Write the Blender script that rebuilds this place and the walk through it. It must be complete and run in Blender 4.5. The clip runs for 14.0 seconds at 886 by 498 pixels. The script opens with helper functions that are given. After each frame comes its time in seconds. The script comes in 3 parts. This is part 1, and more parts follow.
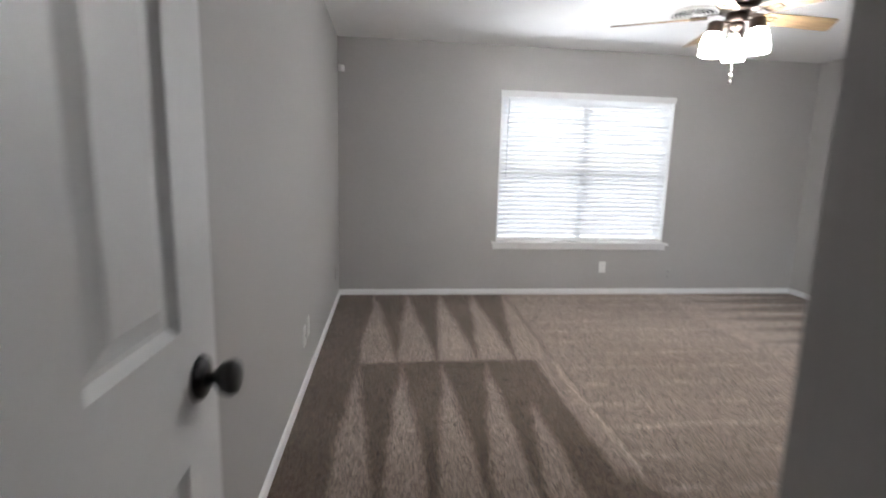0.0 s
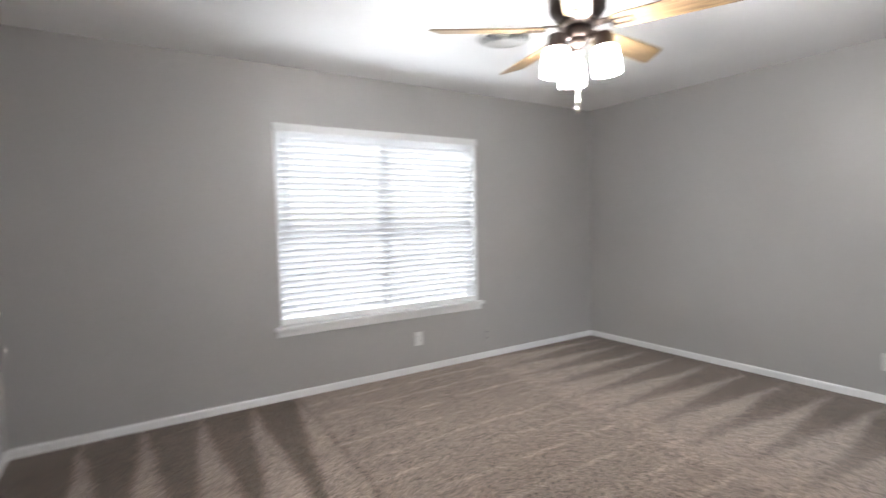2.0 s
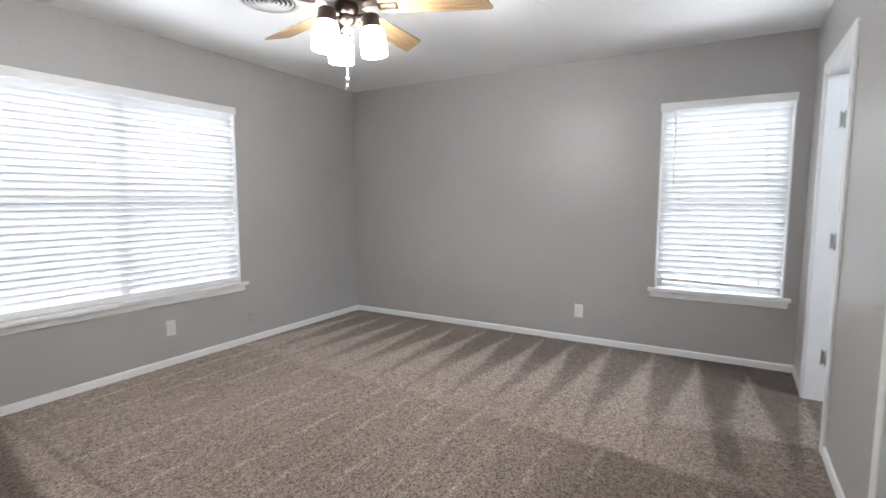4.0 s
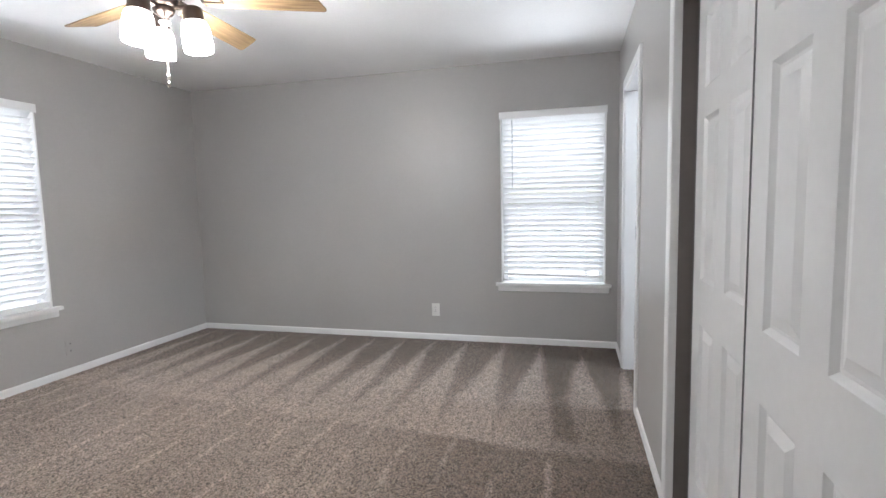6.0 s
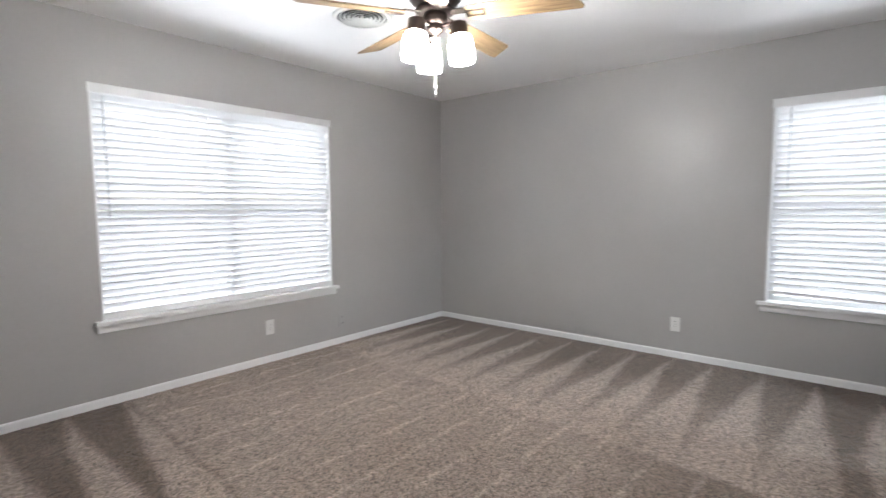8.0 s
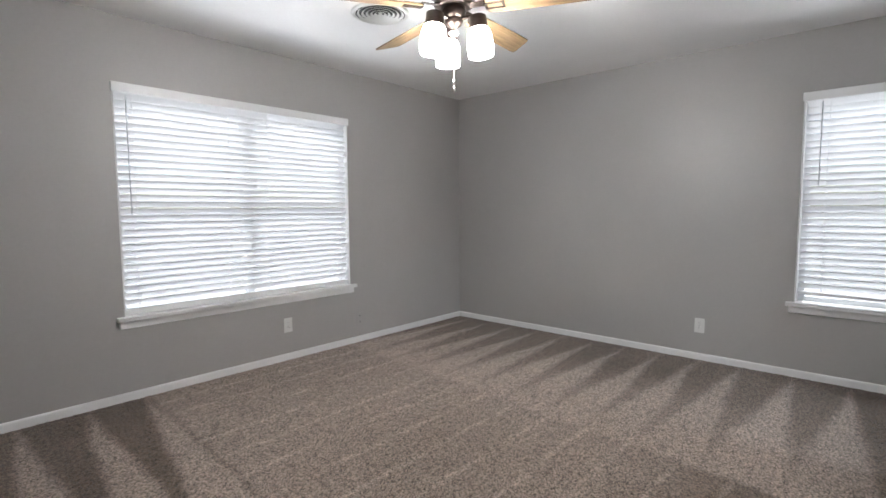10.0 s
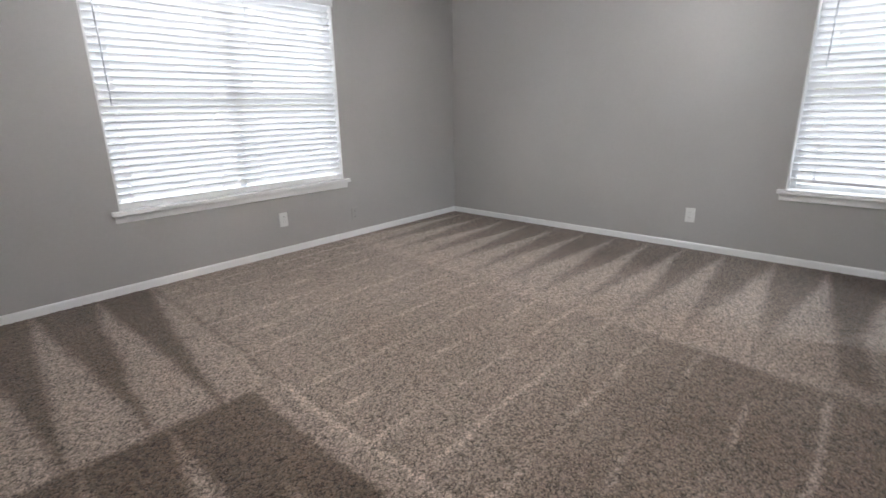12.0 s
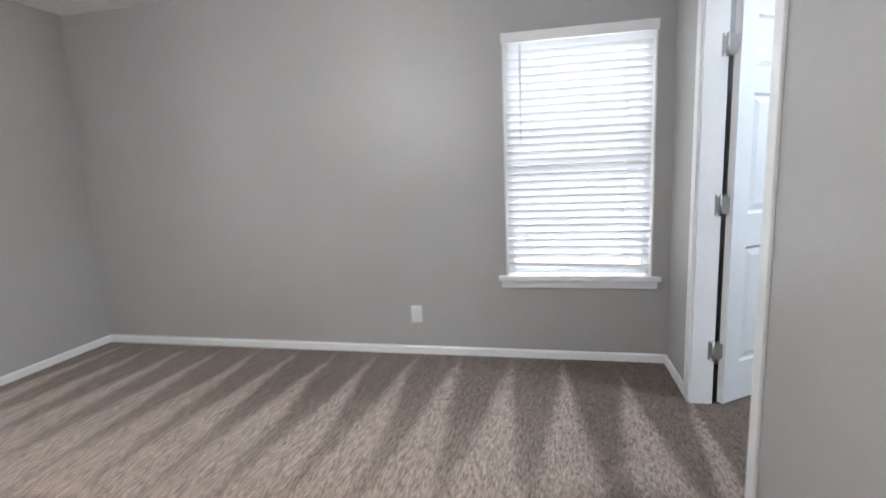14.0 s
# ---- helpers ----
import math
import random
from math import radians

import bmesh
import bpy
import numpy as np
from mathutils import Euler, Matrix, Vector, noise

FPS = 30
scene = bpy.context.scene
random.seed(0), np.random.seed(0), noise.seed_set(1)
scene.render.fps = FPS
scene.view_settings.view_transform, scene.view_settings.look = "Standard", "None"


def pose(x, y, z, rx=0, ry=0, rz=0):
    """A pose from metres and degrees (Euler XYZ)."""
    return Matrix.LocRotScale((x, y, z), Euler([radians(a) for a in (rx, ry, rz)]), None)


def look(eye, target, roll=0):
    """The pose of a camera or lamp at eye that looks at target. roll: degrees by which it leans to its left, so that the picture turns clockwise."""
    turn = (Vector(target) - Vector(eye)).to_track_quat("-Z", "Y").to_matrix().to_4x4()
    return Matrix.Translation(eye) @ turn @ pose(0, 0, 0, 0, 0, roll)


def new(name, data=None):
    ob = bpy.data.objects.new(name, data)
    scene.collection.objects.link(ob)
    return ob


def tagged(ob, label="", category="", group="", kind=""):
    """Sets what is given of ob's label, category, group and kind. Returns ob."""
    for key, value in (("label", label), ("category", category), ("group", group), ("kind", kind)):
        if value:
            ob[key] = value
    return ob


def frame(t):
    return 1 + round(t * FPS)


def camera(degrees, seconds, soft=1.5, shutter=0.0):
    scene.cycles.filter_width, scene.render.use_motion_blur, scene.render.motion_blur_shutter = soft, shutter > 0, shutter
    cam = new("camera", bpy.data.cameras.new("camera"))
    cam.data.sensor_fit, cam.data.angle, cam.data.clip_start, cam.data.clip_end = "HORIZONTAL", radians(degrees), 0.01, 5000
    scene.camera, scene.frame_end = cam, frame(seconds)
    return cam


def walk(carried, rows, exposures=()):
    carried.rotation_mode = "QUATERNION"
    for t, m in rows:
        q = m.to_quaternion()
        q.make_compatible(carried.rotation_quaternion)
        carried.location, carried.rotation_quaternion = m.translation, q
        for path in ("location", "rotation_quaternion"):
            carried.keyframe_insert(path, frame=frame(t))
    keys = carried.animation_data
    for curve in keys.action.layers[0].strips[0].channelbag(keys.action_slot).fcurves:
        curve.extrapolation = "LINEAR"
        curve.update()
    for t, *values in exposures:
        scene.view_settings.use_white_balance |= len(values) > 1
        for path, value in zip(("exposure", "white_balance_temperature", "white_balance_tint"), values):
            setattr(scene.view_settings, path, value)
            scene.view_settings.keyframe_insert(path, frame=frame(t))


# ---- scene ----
cam = camera(84.2, 14.0, shutter=0.7)
PATH = [
    (0, (-0.009, -0.375, 1.257), (0.222, 1.585, 0.937), 1.5),
    (0.2, (0.014, -0.227, 1.27), (0.213, 1.743, 0.985), 1.5),
    (0.5, (0.071, 0.009, 1.276), (0.229, 1.973, 0.938), 0.2),
    (1, (0.159, 0.406, 1.27), (0.308, 2.389, 1.055), -0.1),
    (1.5, (0.224, 0.647, 1.301), (0.741, 2.567, 1.083), 1.8),
    (2, (0.185, 0.817, 1.308), (1.262, 2.498, 1.189), -1.3),
    (2.5, (0.114, 0.898, 1.262), (1.53, 2.299, 1.09), -1.8),
    (2.6, (0.128, 0.88, 1.257), (1.585, 2.239, 1.081), -1.2),
    (4.8, (0.121, 0.78, 1.282), (1.919, 1.633, 1.088), -1.1),
    (5, (0.125, 0.758, 1.264), (1.948, 1.559, 1.081), -1.1),
    (5.5, (0.135, 0.732, 1.258), (2.027, 1.353, 1.078), -1.2),
    (6, (0.146, 0.711, 1.255), (2.071, 1.221, 1.07), -1.3),
    (6.5, (0.153, 0.714, 1.258), (2.072, 1.249, 1.079), -1.4),
    (7, (0.153, 0.741, 1.252), (2.003, 1.481, 1.083), -1.1),
    (7.5, (0.14, 0.786, 1.256), (1.839, 1.828, 1.094), -0.5),
    (8, (0.132, 0.841, 1.261), (1.662, 2.119, 1.09), -0.3),
    (8.5, (0.133, 0.867, 1.261), (1.605, 2.21, 1.087), -0.3),
    (8.7, (0.142, 0.874, 1.267), (1.623, 2.21, 1.128), -0.4),
    (10.8, (0.157, 0.857, 1.217), (1.64, 2.177, 0.973), -0.1),
    (11, (0.151, 0.857, 1.22), (1.624, 2.166, 0.88), -0.3),
    (11.5, (0.184, 0.802, 1.17), (1.608, 2.105, 0.646), -0.6),
    (12, (0.163, 0.824, 1.167), (1.594, 2.105, 0.609), -1.0),
    (12.5, (0.187, 0.824, 1.167), (1.788, 1.913, 0.665), -1.9),
    (13, (0.446, 0.875, 1.182), (2.195, 1.709, 0.689), -2.3),
    (13.5, (0.847, 0.933, 1.21), (2.71, 1.562, 0.849), -0.7),
    (14, (1.338, 1.052, 1.235), (3.268, 1.473, 0.917), -2.4),
]
EXPOSURES = [
    (0.0, 0.53, 6230, 10), (1.0, 0.54, 6280, 10), (2.7, 0.55, 6270, 10), (5.0, 0.57, 6160, 10), (6.5, 0.58, 6160, 10), (8.7, 0.50, 6240, 10),
    (10.8, 0.12, 6250, 10), (11.2, 0.11, 6250, 10), (12.0, 0.46, 6220, 10), (12.5, 0.68, 6170, 10), (14.0, 0.63, 6130, 10),
]
walk(cam, [(t, look(eye, target, roll)) for t, eye, target, roll in PATH], EXPOSURES)

# ---- world and light ----
world = bpy.data.worlds.new("sky")
scene.world = world
world.use_nodes = True
wn = world.node_tree.nodes
sky = wn.new("ShaderNodeTexSky")
sky.sky_type, sky.sun_disc = "NISHITA", False
sky.sun_elevation, sky.sun_rotation = radians(48), radians(190)
wn["Background"].inputs["Strength"].default_value = 0.15
world.node_tree.links.new(sky.outputs[0], wn["Background"].inputs["Color"])

sun = new("sun", bpy.data.lights.new("sun", "SUN"))
sun.data.energy, sun.data.angle, sun.data.color = 4.6, radians(0.6), (1.0, 0.95, 0.88)
sun.matrix_world = look((2, -20, 22), (2, 0, 0))

SKY_POWER, GROUND_POWER = 820.0, 260.0
SHADE_GLOW = 96.0


def window_lamp(name, eye, target, w, h, power):
    lamp = new(name, bpy.data.lights.new(name, "AREA"))
    lamp.data.shape, lamp.data.size, lamp.data.size_y = "RECTANGLE", w, h
    lamp.data.energy, lamp.data.color = power, (0.95, 0.975, 1.0)
    lamp.matrix_world = look(eye, target)


# ---- plan ----
W, E, S, N, H = -0.467, 4.44, 0.345, 4.46, 2.44
T = 0.10                      # partition thickness
TO = 0.15                     # outer walls
ENTRY = -0.35                 # room face of the wall with the entry door
W1 = (1.095, 2.89, 0.548, 2.03)      # north window: x, x, z, z
W2 = (0.44, 1.318, 0.545, 2.02)      # east window: y, y, z, z
CLOSET = (0.765, 2.16, 2.0)          # opening: x, x, head
BATH = (3.145, 3.925, 2.03)
CORNER = 0.69                 # closet end wall
HALL = -1.75

# added area lamps: skylight from above, upward bounce from the ground outside
CX, CY = sum(W1[:2]) / 2, sum(W2[:2]) / 2
window_lamp("window_light", (CX, N + TO + 3.5, 4.8), (CX, N + 0.1, 1.25), 5.5, 3.4, SKY_POWER)
window_lamp("window_light", (E + TO + 3.5, CY, 4.8), (E + 0.1, CY, 1.25), 4.4, 3.4, SKY_POWER * 0.78)
window_lamp("window_light", (CX, N + TO + 2.5, -0.30), (CX, N + TO + 2.499, 1.0), 4.4, 2.4, GROUND_POWER)
window_lamp("window_light", (E + TO + 2.5, CY, -0.30), (E + TO + 2.499, CY, 1.0), 2.4, 3.4, GROUND_POWER * 0.95)


# ---- materials ----
def material(name, colour, rough=0.5, metal=0.0, grain=0.0, scale=40.0, wear=0.0, wear_scale=2.0, bump=0.0, bump_scale=120.0, spec=0.5, bump_distance=0.002):
    """Painted or plain surface with fine grain, broad wear and relief."""
    m = bpy.data.materials.new(name)
    m.use_nodes = True
    n, l = m.node_tree.nodes, m.node_tree.links
    p = n["Principled BSDF"]
    p.inputs["Base Color"].default_value = (*colour, 1)
    p.inputs["Roughness"].default_value, p.inputs["Metallic"].default_value = rough, metal
    p.inputs["Specular IOR Level"].default_value = spec
    co = n.new("ShaderNodeTexCoord")
    if grain or wear:
        fine, broad = n.new("ShaderNodeTexNoise"), n.new("ShaderNodeTexNoise")
        fine.inputs["Scale"].default_value, broad.inputs["Scale"].default_value = scale, wear_scale
        fine.inputs["Detail"].default_value = broad.inputs["Detail"].default_value = 4
        a, b, c = n.new("ShaderNodeMapRange"), n.new("ShaderNodeMapRange"), n.new("ShaderNodeMath")
        for r, v in ((a, grain), (b, wear)):
            r.inputs["From Min"].default_value, r.inputs["From Max"].default_value = 0.3, 0.7
            r.inputs["To Min"].default_value, r.inputs["To Max"].default_value = 1 - v, 1 + v
        c.operation = "MULTIPLY"
        mix = n.new("ShaderNodeVectorMath")
        mix.operation = "SCALE"
        mix.inputs[0].default_value = colour
        for t, r in ((fine, a), (broad, b)):
            l.new(co.outputs["Object"], t.inputs["Vector"])
            l.new(t.outputs["Fac"], r.inputs["Value"])
        l.new(a.outputs[0], c.inputs[0])
        l.new(b.outputs[0], c.inputs[1])
        l.new(c.outputs[0], mix.inputs["Scale"])
        l.new(mix.outputs[0], p.inputs["Base Color"])
        rr = n.new("ShaderNodeMapRange")
        rr.inputs["To Min"].default_value, rr.inputs["To Max"].default_value = max(0.02, rough - 0.06), min(1, rough + 0.06)
        l.new(broad.outputs["Fac"], rr.inputs["Value"])
        l.new(rr.outputs[0], p.inputs["Roughness"])
    if bump:
        t, b = n.new("ShaderNodeTexNoise"), n.new("ShaderNodeBump")
        t.inputs["Scale"].default_value, t.inputs["Detail"].default_value = bump_scale, 3
        b.inputs["Strength"].default_value, b.inputs["Distance"].default_value = bump, bump_distance
        l.new(co.outputs["Object"], t.inputs["Vector"])
        l.new(t.outputs["Fac"], b.inputs["Height"])
        l.new(b.outputs[0], p.inputs["Normal"])
    return m


def glowing(name, colour, strength):
    m = bpy.data.materials.new(name)
    m.use_nodes = True
    p = m.node_tree.nodes["Principled BSDF"]
    p.inputs["Base Color"].default_value = (0.9, 0.9, 0.88, 1)
    p.inputs["Emission Color"].default_value, p.inputs["Emission Strength"].default_value = (*colour, 1), strength
    return m


def clear_glass(name):
    m = bpy.data.materials.new(name)
    m.use_nodes = True
    n, l = m.node_tree.nodes, m.node_tree.links
    mix, t, g, f = n.new("ShaderNodeMixShader"), n.new("ShaderNodeBsdfTransparent"), n.new("ShaderNodeBsdfGlossy"), n.new("ShaderNodeFresnel")
    g.inputs["Roughness"].default_value = 0.02
    f.inputs["IOR"].default_value = 1.45
    l.new(f.outputs[0], mix.inputs[0])
    l.new(t.outputs[0], mix.inputs[1])
    l.new(g.outputs[0], mix.inputs[2])
    l.new(mix.outputs[0], n["Material Output"].inputs["Surface"])
    return m


def slat_plastic(name):
    """White blind slats: a little daylight comes through them."""
    m = bpy.data.materials.new(name)
    m.use_nodes = True
    n, l = m.node_tree.nodes, m.node_tree.links
    p = n["Principled BSDF"]
    p.inputs["Base Color"].default_value, p.inputs["Roughness"].default_value = (0.86, 0.86, 0.86, 1), 0.4
    t, mix = n.new("ShaderNodeBsdfTranslucent"), n.new("ShaderNodeMixShader")
    t.inputs["Color"].default_value = (0.87, 0.87, 0.88, 1)
    mix.inputs[0].default_value = 0.30
    l.new(p.outputs[0], mix.inputs[1])
    l.new(t.outputs[0], mix.inputs[2])
    l.new(mix.outputs[0], n["Material Output"].inputs["Surface"])
    return m


def oak(name):
    """Light oak veneer, its grain along the blade."""
    m = bpy.data.materials.new(name)
    m.use_nodes = True
    n, l = m.node_tree.nodes, m.node_tree.links
    p = n["Principled BSDF"]
    p.inputs["Roughness"].default_value = 0.42
    co, mp, t, ramp = n.new("ShaderNodeTexCoord"), n.new("ShaderNodeMapping"), n.new("ShaderNodeTexNoise"), n.new("ShaderNodeValToRGB")
    mp.inputs["Scale"].default_value = (2.0, 34.0, 34.0)
    t.inputs["Scale"].default_value, t.inputs["Detail"].default_value = 2.5, 7
    ramp.color_ramp.elements[0].position, ramp.color_ramp.elements[1].position = 0.35, 0.68
    ramp.color_ramp.elements[0].color, ramp.color_ramp.elements[1].color = (0.17, 0.108, 0.055, 1), (0.36, 0.25, 0.137, 1)
    l.new(co.outputs["Object"], mp.inputs[0])
    l.new(mp.outputs[0], t.inputs["Vector"])
    l.new(t.outputs["Fac"], ramp.inputs[0])
    l.new(ramp.outputs[0], p.inputs["Base Color"])
    b = n.new("ShaderNodeBump")
    b.inputs["Strength"].default_value, b.inputs["Distance"].default_value = 0.15, 0.001
    l.new(t.outputs["Fac"], b.inputs["Height"])
    l.new(b.outputs[0], p.inputs["Normal"])
    return m


def carpet_pile(name):
    """Taupe cut pile; vacuum strokes lay the nap in lighter and darker wedges; darker towards the closet side."""
    m = bpy.data.materials.new(name)
    m.use_nodes = True
    n, l = m.node_tree.nodes, m.node_tree.links
    p = n["Principled BSDF"]
    p.inputs["Roughness"].default_value, p.inputs["Specular IOR Level"].default_value = 0.95, 0.1
    p.inputs["Sheen Weight"].default_value, p.inputs["Sheen Roughness"].default_value = 0.25, 0.5
    co = n.new("ShaderNodeTexCoord")

    def calc(op, *args, clamp=False):
        q = n.new("ShaderNodeMath")
        q.operation, q.use_clamp = op, clamp
        for i, a in enumerate(args):
            if isinstance(a, (int, float)):
                q.inputs[i].default_value = a
            else:
                l.new(a, q.inputs[i])
        return q.outputs[0]

    def noise_of(scale, detail=3, vec=None, rough=0.5):
        t = n.new("ShaderNodeTexNoise")
        t.inputs["Scale"].default_value, t.inputs["Detail"].default_value, t.inputs["Roughness"].default_value = scale, detail, rough
        l.new(vec or co.outputs["Object"], t.inputs["Vector"])
        return t

    # strokes wander a little
    wob = noise_of(2.2, 2)
    fray = noise_of(38, 3)
    v1, v2 = n.new("ShaderNodeVectorMath"), n.new("ShaderNodeVectorMath")
    v1.operation = v2.operation = "MULTIPLY_ADD"
    l.new(wob.outputs["Color"], v1.inputs[0])
    v1.inputs[1].default_value = (0.07, 0.07, 0)
    l.new(co.outputs["Object"], v1.inputs[2])
    l.new(fray.outputs["Color"], v2.inputs[0])
    v2.inputs[1].default_value = (0.06, 0.06, 0)
    l.new(v1.outputs[0], v2.inputs[2])
    sub = n.new("ShaderNodeVectorMath")
    sub.operation = "SUBTRACT"
    l.new(v2.outputs[0], sub.inputs[0])
    sub.inputs[1].default_value = (0.065, 0.065, 0)
    sep = n.new("ShaderNodeSeparateXYZ")
    l.new(sub.outputs[0], sep.inputs[0])
    x, y = sep.outputs[0], sep.outputs[1]

    def step(a, lo, hi):
        r = n.new("ShaderNodeMapRange")
        r.interpolation_type = "SMOOTHSTEP"
        r.inputs["From Min"].default_value, r.inputs["From Max"].default_value = lo, hi
        l.new(a, r.inputs["Value"])
        return r.outputs[0]

    def wedges(across, along, period, offset, base, apex, widest=0.98):
        """1 inside light wedges that narrow from base to apex."""
        f = calc("ABSOLUTE", calc("SUBTRACT", calc("FRACT", calc("DIVIDE", calc("SUBTRACT", across, offset), period)), 0.5))
        f = calc("MULTIPLY", f, 2.0)
        w = calc("MULTIPLY", calc("DIVIDE", calc("SUBTRACT", apex, along), apex - base), widest)
        return step(calc("SUBTRACT", w, f), -0.24, 0.24)

    def both(a, b):
        return calc("MULTIPLY", a, b)

    def span(a, lo, hi, soft=0.03):
        return both(step(a, lo - soft, lo + soft), calc("SUBTRACT", 1.0, step(a, hi - soft, hi + soft)))

    def line(a, b, slope, origin):
        """a less a slant along b."""
        return calc("SUBTRACT", a, calc("MULTIPLY", calc("SUBTRACT", b, origin), slope))

    def fan_out(across, x0, period, growth, y0):
        """Strokes counted across x, spreading with y."""
        return calc("DIVIDE", calc("SUBTRACT", across, x0), calc("ADD", calc("MULTIPLY", calc("SUBTRACT", y, y0), growth), period))

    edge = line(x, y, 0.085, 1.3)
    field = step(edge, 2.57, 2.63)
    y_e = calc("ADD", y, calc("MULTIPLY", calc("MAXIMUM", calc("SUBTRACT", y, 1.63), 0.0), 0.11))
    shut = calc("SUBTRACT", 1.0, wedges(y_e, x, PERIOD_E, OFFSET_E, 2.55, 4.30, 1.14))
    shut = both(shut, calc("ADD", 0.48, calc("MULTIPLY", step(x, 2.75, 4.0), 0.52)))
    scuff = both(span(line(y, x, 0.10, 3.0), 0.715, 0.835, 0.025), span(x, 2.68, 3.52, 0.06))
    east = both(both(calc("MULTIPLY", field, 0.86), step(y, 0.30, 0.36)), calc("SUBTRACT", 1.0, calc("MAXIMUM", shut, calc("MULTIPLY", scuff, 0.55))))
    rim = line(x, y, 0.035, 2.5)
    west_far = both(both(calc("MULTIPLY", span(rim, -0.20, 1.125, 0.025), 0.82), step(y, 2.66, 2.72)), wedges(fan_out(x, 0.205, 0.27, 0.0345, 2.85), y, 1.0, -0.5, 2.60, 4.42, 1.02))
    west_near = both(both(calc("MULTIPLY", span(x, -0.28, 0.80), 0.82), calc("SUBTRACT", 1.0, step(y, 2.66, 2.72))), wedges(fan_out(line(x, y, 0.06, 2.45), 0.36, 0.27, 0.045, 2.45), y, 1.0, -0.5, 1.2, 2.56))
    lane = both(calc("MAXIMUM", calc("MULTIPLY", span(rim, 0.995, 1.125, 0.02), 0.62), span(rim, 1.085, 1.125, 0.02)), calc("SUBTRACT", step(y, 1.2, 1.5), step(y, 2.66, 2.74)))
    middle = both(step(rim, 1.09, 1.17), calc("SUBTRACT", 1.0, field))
    # thin raised rows between passes of the vacuum in the middle
    row = calc("ABSOLUTE", calc("SUBTRACT", calc("FRACT", calc("DIVIDE", calc("SUBTRACT", y, 1.19), 0.245)), 0.5))
    gaps = noise_of(3.0, 2)
    rows = both(both(calc("SUBTRACT", 1.0, step(row, 0.02, 0.09)), middle), step(gaps.outputs["Fac"], 0.38, 0.58))
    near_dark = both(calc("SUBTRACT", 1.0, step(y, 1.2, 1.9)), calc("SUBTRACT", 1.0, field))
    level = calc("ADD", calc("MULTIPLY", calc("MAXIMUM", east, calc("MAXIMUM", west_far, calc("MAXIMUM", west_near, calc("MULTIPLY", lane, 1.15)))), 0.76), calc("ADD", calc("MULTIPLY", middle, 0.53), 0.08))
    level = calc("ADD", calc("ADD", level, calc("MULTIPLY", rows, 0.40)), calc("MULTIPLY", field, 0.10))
    # broad darker tone towards low y, apart from the strokes
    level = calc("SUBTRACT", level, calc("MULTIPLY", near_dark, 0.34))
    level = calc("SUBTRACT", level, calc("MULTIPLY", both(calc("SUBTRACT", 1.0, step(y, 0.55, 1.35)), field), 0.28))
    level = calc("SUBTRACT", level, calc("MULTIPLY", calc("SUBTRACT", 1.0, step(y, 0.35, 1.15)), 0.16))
    patch = noise_of(1.4, 3)
    level = calc("ADD", level, calc("MULTIPLY", calc("SUBTRACT", patch.outputs["Fac"], 0.5), 0.35))
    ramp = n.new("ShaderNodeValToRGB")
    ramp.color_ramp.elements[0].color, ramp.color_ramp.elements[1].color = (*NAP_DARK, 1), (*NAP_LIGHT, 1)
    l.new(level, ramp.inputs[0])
    # yarn tufts of mixed tone
    tuft = n.new("ShaderNodeTexVoronoi")
    tuft.inputs["Scale"].default_value = 140
    l.new(co.outputs["Object"], tuft.inputs["Vector"])
    cell = n.new("ShaderNodeSeparateXYZ")
    l.new(tuft.outputs["Color"], cell.inputs[0])
    speck = noise_of(150, 4, rough=0.7)
    clump = noise_of(24, 3)
    tone = calc("ADD", calc("MULTIPLY", tuft.outputs["Distance"], -0.7), calc("MULTIPLY", cell.outputs[0], 1.40))
    tone = calc("ADD", tone, calc("MULTIPLY", speck.outputs["Fac"], 1.4))
    tone = calc("ADD", calc("ADD", tone, calc("MULTIPLY", clump.outputs["Fac"], 0.5)), -0.345)
    tone = calc("MAXIMUM", calc("ADD", calc("MULTIPLY", calc("SUBTRACT", tone, 1.0), 0.95), 1.02), 0.12)
    out = n.new("ShaderNodeVectorMath")
    out.operation = "SCALE"
    l.new(ramp.outputs[0], out.inputs[0])
    l.new(tone, out.inputs["Scale"])
    l.new(out.outputs[0], p.inputs["Base Color"])
    b = n.new("ShaderNodeBump")
    b.inputs["Strength"].default_value, b.inputs["Distance"].default_value = 0.8, 0.005
    l.new(tone, b.inputs["Height"])
    l.new(b.outputs[0], p.inputs["Normal"])
    return m


PERIOD_E, OFFSET_E = 0.327, 0.4815
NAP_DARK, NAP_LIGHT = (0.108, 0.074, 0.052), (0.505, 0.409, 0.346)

WALL = material("grey_eggshell_paint", (0.440, 0.428, 0.418), 0.37, grain=0.015, scale=60, wear=0.03, wear_scale=1.3, bump=0.12, bump_scale=260, bump_distance=0.001)
CEIL = material("white_ceiling_paint", (0.90, 0.90, 0.90), 0.58, grain=0.02, scale=90, wear=0.02, bump=0.35, bump_scale=150)
TRIM = material("white_trim_paint", (0.88, 0.88, 0.88), 0.36, grain=0.01, wear=0.015, wear_scale=4, bump=0.02, bump_scale=40, bump_distance=0.001)
DOORP = material("white_door_paint", (0.78, 0.78, 0.78), 0.36, grain=0.012, wear=0.02, wear_scale=3, bump=0.10, bump_scale=90, bump_distance=0.001)
PLASTIC = material("white_plastic", (0.80, 0.80, 0.78), 0.3)
# brown darkened to hold the shade of the closet reveal
JAMB_SHADE = material("brown_jamb_shade", (0.19, 0.165, 0.152), 0.5, grain=0.02, wear=0.05, wear_scale=5)
